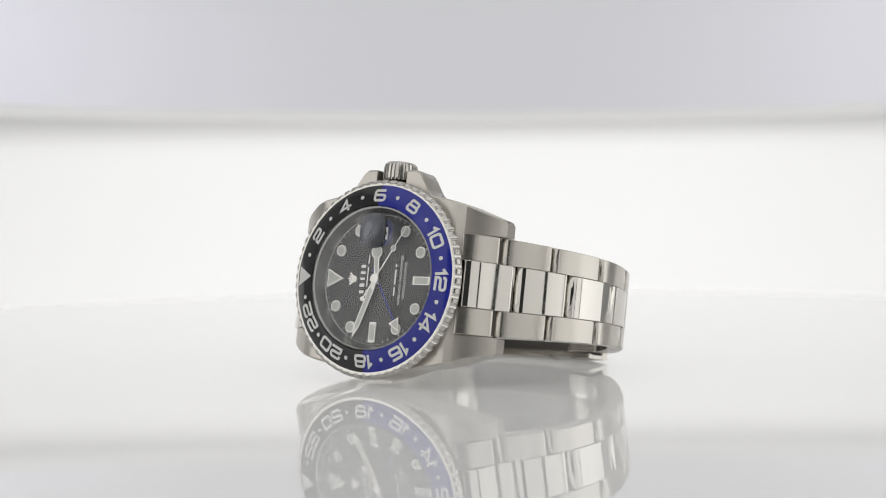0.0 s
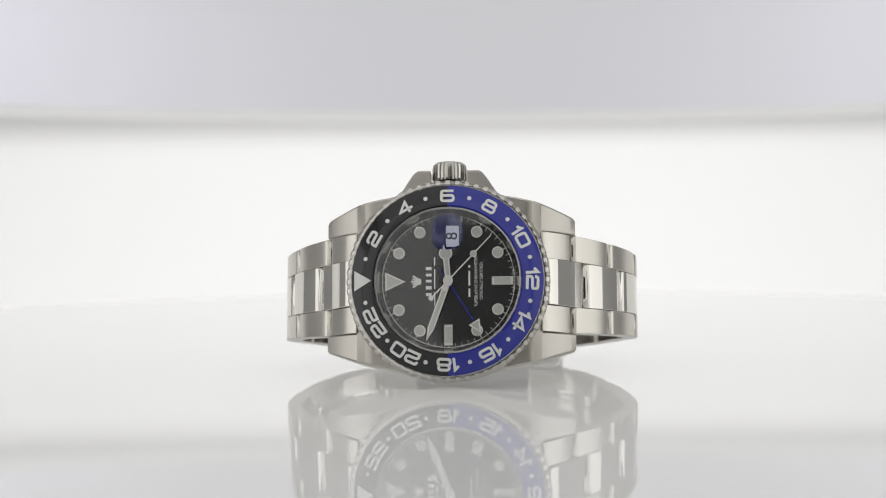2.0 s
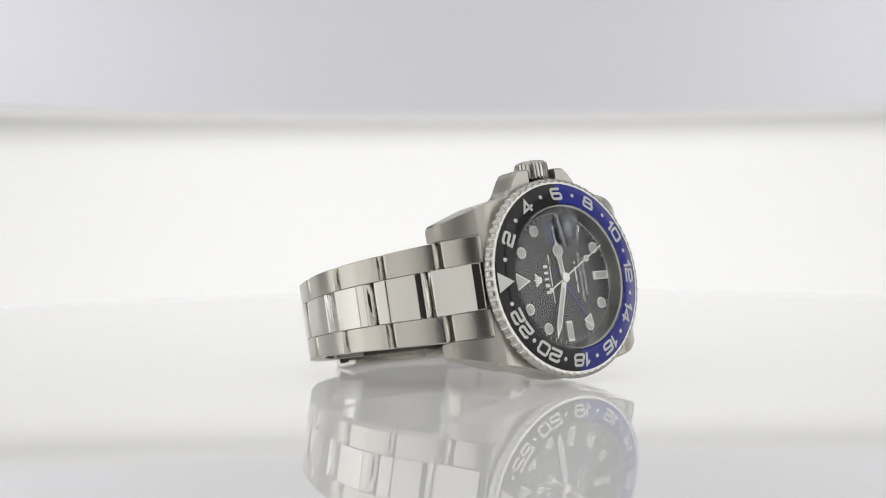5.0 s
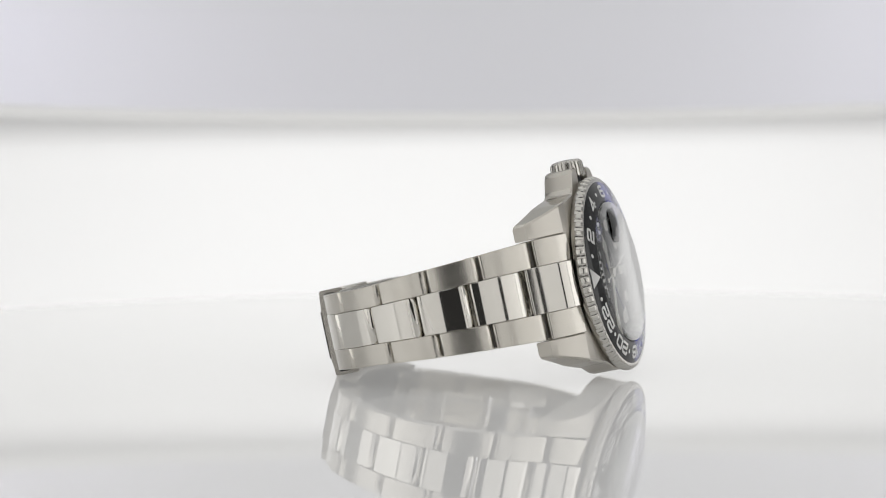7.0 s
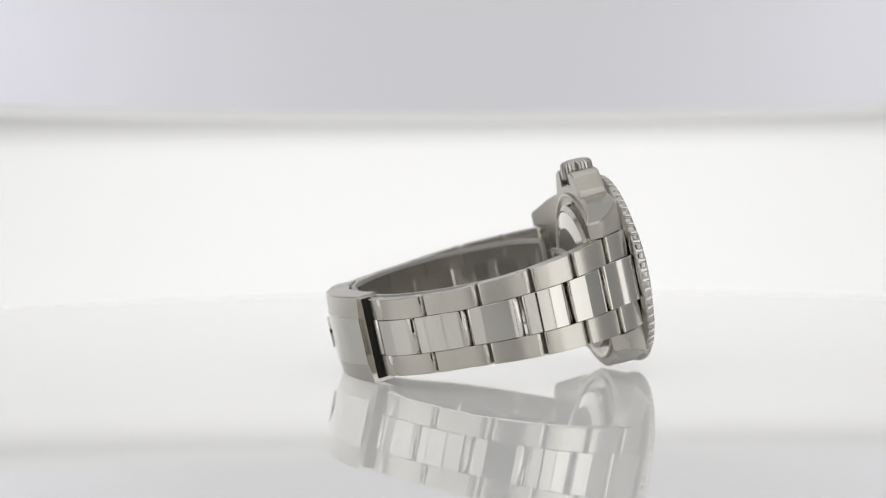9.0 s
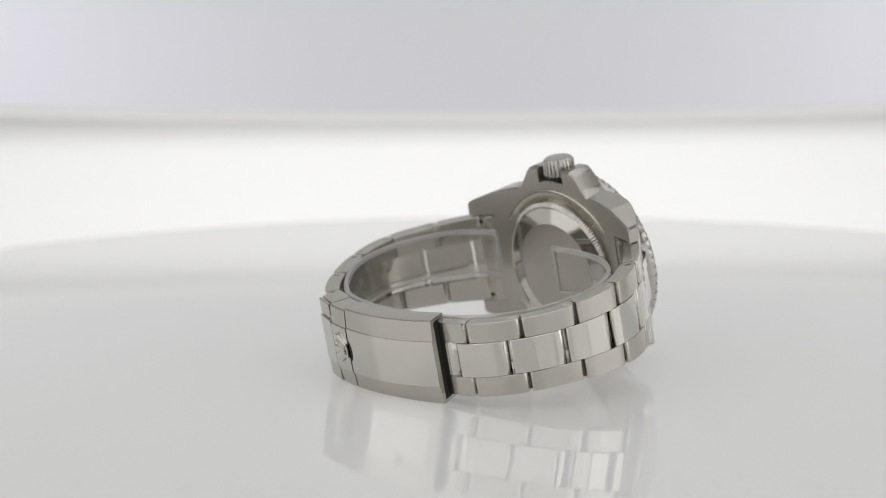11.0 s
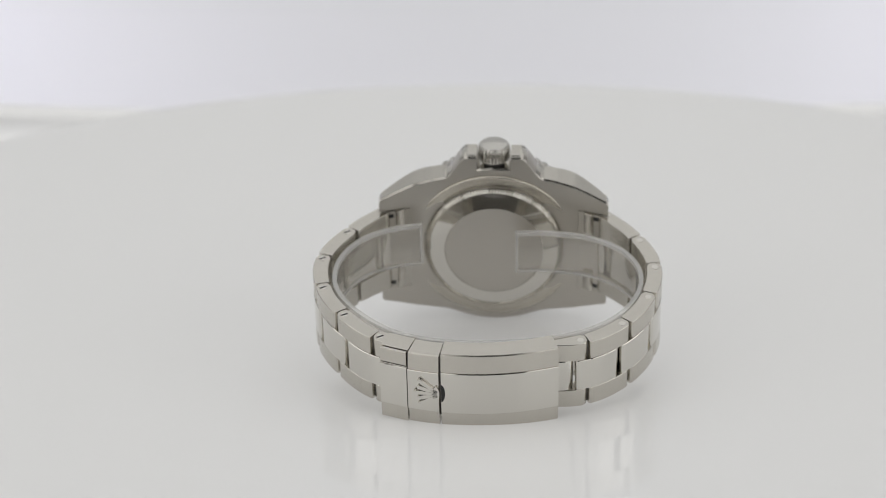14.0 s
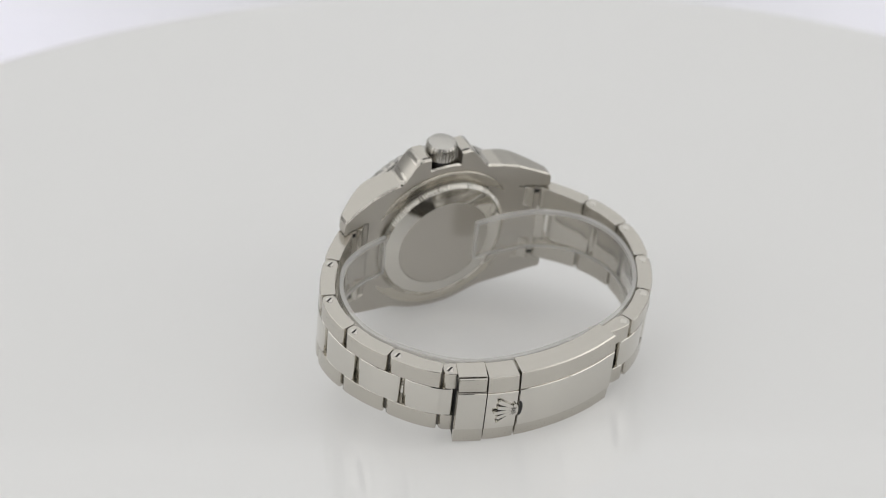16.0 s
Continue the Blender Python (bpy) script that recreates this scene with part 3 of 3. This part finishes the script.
KNOTS_12 = [(18.7, -1.25), (24.9, -7.2), (32.4, -15.9), (36.5, -26.0), (35.5, -37.0), (30.2, -47.4), (21.5, -54.7), (11.5, -56.2)]
KNOTS_6 = [(-18.7, -1.25), (-24.9, -7.2), (-32.4, -15.4), (-37.5, -25.7), (-36.7, -36.3), (-31.5, -46.2), (-23.4, -54.6), (-14.0, -57.2)]
for knots, last in ((KNOTS_12, 7), (KNOTS_6, 7)):
    tr = Track(knots, (math.copysign(13.0, knots[0][0]), -0.9))
    mid = Track([(math.copysign(20.0, knots[0][0]), -1.1)] + list(knots[1:]), (math.copysign(14.0, knots[0][0]), -1.0))
    total = tr.s[-1]
    first = tr.knot(1)
    shift = (0, 0, 0.2, 0, 0, 0, 0, 0) if knots is KNOTS_12 else (0, -0.4, -0.8, -0.9, -0.6, -0.3, 0, 0)
    taper = lambda s: 1.0 - 0.215 * min(1, max(0, (s - first) / 38.0))
    end_link = part("end_link", block(tr, 0.0, first + shift[1] - 0.4, 4.68, 10.05, 4.6, 0, (0.1, 0.3), (0.3, 0.5)), STEEL_X, watch, "solid steel end link between the lugs")
    part("end_link_side", block(tr, 0.0, first + shift[1] - 0.4, -10.05, -4.68, 4.6, 0, (0.1, 0.3), (0.3, 0.5)), STEEL_X, end_link)
    part("end_link_middle", block(mid, 0.0, mid.knot(1) + 2.5, -4.64, 4.64, 3.0, 0.05, (0.1, 0.3), (0.3, 0.5)), POLISHED, end_link, "polished middle of the end link")
    for k in range(1, last):
        a, b = tr.knot(k) + shift[k], tr.knot(k + 1) + shift[k + 1]
        link = part("bracelet_link", block(tr, a + 0.12, b - 0.2, 4.68, 10.0, 3.3, 0, (1.3, 1.5), (0.35, 0.5), taper), STEEL_X, watch, "steel bracelet link, brushed sides and polished middle")
        part("side_piece", block(tr, a + 0.12, b - 0.2, -10.0, -4.68, 3.3, 0, (1.3, 1.5), (0.35, 0.5), taper), STEEL_X, link, "brushed outer piece")
        part("middle_piece", block(tr, tr.knot(k) + (3.0 if k == 1 else 3.3), min(tr.knot(k + 1) + 2.9, total), -4.63, 4.63, 3.0, 0.05, (1.5, 2.0), (0.35, 0.5), taper), POLISHED, link, "polished middle piece")
        p, nn = tr.at((a + 1.6))
        for sx in (-1, 1):
            bm = lathe([(0.001, 0.05), (0.74, 0.05), (0.8, 0.0), (0.8, -0.6), (0.001, -0.6)], 24, axis="x")
            bm.transform(Matrix.Diagonal((sx, 1, 1, 1)))
            bm.transform(Matrix.Translation(Vector((sx * 10.0 * taper(a + 1.6), p.x - nn.x * 1.5, p.y - nn.y * 1.5)) * MM))
            screw = part("screw", bm, POLISHED, link)
            # The slot's shade is a dark piece laid on the screw head.
            if sx > 0 and knots is KNOTS_6:
                o = Vector((sx * 10.0 * taper(a + 1.6) + 0.04, p.x - nn.x * 1.5, p.y - nn.y * 1.5))
                slot = loft([[(o.x + dx, o.y + 0.62 * u - 0.14 * v, o.z + 0.62 * u * 0.6 + 0.14 * v) for u, v in ((-1, -1), (1, -1), (1, 1), (-1, 1))] for dx in (0.0, 0.04)])
                part("screw_slot", slot, GAP_SHADE, link)
    # solid root of the end link, level with the underside of the case
    sy = math.copysign(1, knots[0][0])
    root = [(18.65, -8.12), (18.65, -3.4), (21.0, -5.4), (24.1, -8.3), (24.3, -9.5), (23.6, -9.75)]
    part("end_link_root", loft([[(x, sy * y, z) for y, z in root] for x in (-10.0, 10.0)]), STEEL_CASE, end_link, "underside of the end link", 0)
    # Spring bar slots are not cut; dark blocks draw their shade.
    for sx in (-1, 1):
        slot = [(sx * 8.3, 22.1), (sx * 9.3, 22.1), (sx * 9.3, 23.1), (sx * 8.3, 23.1)]
        part("bar_slot", loft([[(x, sy * y, -8.12 - (y - 18.65) * 0.33 - d) for x, y in slot] for d in (-0.6, 0.03)]), GAP_SHADE, end_link, "dark block for the shade in the spring bar slot", 0)
    # hinge pins in the gaps, their steel darkened for the shade there
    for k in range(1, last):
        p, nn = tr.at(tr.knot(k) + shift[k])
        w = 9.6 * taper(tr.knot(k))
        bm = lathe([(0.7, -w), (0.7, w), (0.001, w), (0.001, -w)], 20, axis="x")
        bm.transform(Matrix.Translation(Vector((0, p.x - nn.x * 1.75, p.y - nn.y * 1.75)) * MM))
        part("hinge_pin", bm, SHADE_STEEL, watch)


# folding clasp
def clasp_arc(y):
    return -62.0 + 0.0107 * (y + 2.6) ** 2


CLASP = Track([(y, clasp_arc(y)) for y in (15.3, 9, 3, -3, -9, -15, -21.3)])
length = CLASP.s[-1]
split = length * 0.655


def clasp_piece(s0, s1, xa, xb, lift, deep, wall=0.0):
    """A curved plate of the clasp from xa to xb; with wall, the long sides turn down by that much."""
    secs = []
    for k in range(13):
        s = s0 + (s1 - s0) * k / 12
        p, nn = CLASP.at(s)
        c = 0.25
        if wall:
            sec = [(xa, lift - 0.55), (xa + c, lift - 0.3), (xa + 3.6, lift), (xb - 3.6, lift), (xb - c, lift - 0.3), (xb, lift - 0.55),
                   (xb, -wall + c), (xb - c, -wall), (xb - 0.9, -wall), (xb - 1.1, -deep), (xa + 1.1, -deep), (xa + 0.9, -wall), (xa + c, -wall), (xa, -wall + c)]
        else:
            sec = [(xa, lift - 0.12), (xa + 0.12, lift), (xb - 0.12, lift), (xb, lift - 0.12), (xb, -deep), (xa, -deep)]
        secs.append([(x, p.x + nn.x * h, p.y + nn.y * h) for x, h in sec])
    return loft(secs)


clasp = part("clasp", clasp_piece(0, split - 0.2, -9.3, 8.8, -0.2, 1.6, 5.4), STEEL_X, watch, "brushed steel folding clasp cover", 25)
part("clasp_band", clasp_piece(0.06, split - 0.25, -5.5, 4.5, 0.06, 0.5), POLISHED, clasp, "polished raised centre of the clasp", 25)
lid = part("clasp_lid", clasp_piece(split + 0.25, length - 6.2, -9.2, 8.3, -0.2, 1.6, 5.4), STEEL_X, watch, "brushed steel safety lid of the clasp", 25)
part("lid_band", clasp_piece(split + 0.255, length - 6.15, -5.5, 4.3, 0.06, 0.5), POLISHED, lid, "polished centre of the lid", 25)
part("lid_flap", clasp_piece(length - 5.95, length, -9.15, 4.6, -0.22, 1.6), STEEL_X, lid, "brushed end flap of the lid", 25)
part("flap_band", clasp_piece(length - 5.93, length - 0.05, -5.5, 4.5, 0.04, 0.5), POLISHED, lid, "polished centre of the flap", 25)
part("flap_catch", clasp_piece(length - 5.8, length - 0.1, 4.75, 8.1, -0.32, 0.85), STEEL_X, lid, "small catch on the flap", 25)
part("flap_side", clasp_piece(length - 5.95, length, 7.3, 8.3, -1.15, 5.4), STEEL_X, lid, "side wall of the lid", 25)
part("flap_side", clasp_piece(length - 5.95, length, -9.14, -8.2, -1.65, 5.4), STEEL_X, lid, "side wall of the lid", 25)
# The notch is not cut; a dark crescent stands for its shadow.
notch = [(-0.6 + 2.1 * math.sin(math.pi * k / 16 - math.pi / 2), 0.8 * math.cos(math.pi * k / 16 - math.pi / 2)) for k in range(17)]
secs = []
for h in (-0.3, 0.10):
    ring = []
    for x, e in notch:
        q, qn = CLASP.at(split - 0.28 - e)
        ring.append((x, q.x + qn.x * h, q.y + qn.y * h))
    secs.append(ring)
part("finger_notch", loft(secs), GAP_SHADE, clasp, "dark crescent for the shade in the notch of the cover", 0)
# Both ends are solid; thin dark plates draw the shaded inside.
part("clasp_mouth", clasp_piece(-0.05, 0.03, -8.6, 8.1, -1.5, 3.7), GAP_SHADE, clasp, "dark plate for the shade in the open end of the clasp", 0)
part("lid_mouth", clasp_piece(length - 0.03, length + 0.05, -8.3, 7.4, -1.75, 4.9), GAP_SHADE, lid, "dark plate for the shade in the open end of the lid", 0)
# The blade's dark colour carries the shade inside the clasp.
part("clasp_blade", clasp_piece(0.8, length - 0.4, -7.4, 7.4, -1.75, 3.0), SHADE_STEEL, clasp, "inner folding blade, shade put into its steel colour", 25)
p, nn = CLASP.at(split - 0.1)
q, _ = CLASP.at(split + 2.0)
out = Vector((0, nn.x, nn.y))
along = Vector((0, q.x - p.x, q.y - p.y)).normalized()
along = (along - out * along.dot(out)).normalized()
side = along.cross(out)
seat = Matrix.Translation(Vector((-0.6, p.x + nn.x * 0.05, p.y + nn.y * 0.05)) * MM) @ Matrix((side, along, out)).transposed().to_4x4()
emblem(0.0, 0.45, 2.35, POLISHED, lid, seat, "raised steel fan-shaped emblem")

# clear protective film inside the bracelet
FILM = Track([(5.6, -13.4), (12, -13.2), (21, -14.8), (28.6, -20), (32.4, -28), (31.8, -37), (27.2, -45.6), (19, -51.8), (8, -55.0), (-6, -55.8), (-18, -53), (-27.6, -45), (-32.8, -36), (-33, -26), (-29, -17.5), (-23, -13), (-16.5, -10.9)])


def strip(x0, x1, thick, u0=0.0, u1=1.0):
    secs = []
    for k in range(121):
        p, nn = FILM.at(FILM.s[-1] * (u0 + (u1 - u0) * k / 120))
        secs.append([(x, p.x + nn.x * h, p.y + nn.y * h) for x, h in ((x0, 0), (x1, 0), (x1, -thick), (x0, -thick))])
    return loft(secs)


film = part("protective_film", strip(-1.8, 7.2, 0.5), SLEEVE, watch, "clear plastic protective strip inside the bracelet")
part("film_edge", strip(7.22, 8.1, 0.9), SLEEVE_EDGE, film, "milky cut edge of the strip")
part("film_edge", strip(-2.3, -1.82, 0.9), SLEEVE_EDGE, film, "milky cut edge of the strip")
for u0, u1 in ((-0.004, -0.0004), (1.0004, 1.004)):
    part("film_end", strip(-2.3, 8.1, 0.9, u0, u1), SLEEVE_EDGE, film, "milky cut end of the strip")


# ---- movement ----
LEAN = Matrix(((-0.00499, -0.9999, -0.01315, -0.003624), (0.20716, 0.01184, -0.97823, -0.030254), (0.97829, -0.0076, 0.20708, 0.0212), (0, 0, 0, 1)))
REST = Matrix.LocRotScale(LEAN.translation, LEAN.to_quaternion(), None)
PIVOT = Vector((0, 0.00582, 0.02242))
TIP_TIMES = (9.0, 9.25, 9.5, 10, 10.5, 11, 11.5, 12, 12.5, 13, 13.5, 14, 14.5, 15, 15.5, 16)
TIP_DEGREES = (0, 0.05, 0.6, 2.45, 4.4, 6.4, 8.4, 10.3, 12.1, 13.95, 15.8, 17.75, 19.8, 21.8, 23.83, 25.8)


def table_pose(t):
    """The turntable turns evenly, and from the tenth second on it tips towards the camera."""
    tip = float(np.interp(t, TIP_TIMES, TIP_DEGREES))
    turn = 15.007 * (t - 2.2) + 0.0037 * (t - 2.2) ** 2
    return Matrix.Translation(PIVOT) @ pose(0, 0, 0, tip) @ Matrix.Translation(-PIVOT) @ pose(0, 0, 0, 0, 0, turn)


def motions():
    times = [0.25 * k for k in range(65)]
    walk(turntable, [(t, table_pose(t)) for t in times])
    walk(watch, [(t, table_pose(t) @ REST) for t in times])
    walk(second_hand, [(t, pose(0, 0, 0, 0, 0, -(133.7 + 6 * (t - 2)))) for t in times])


motions()
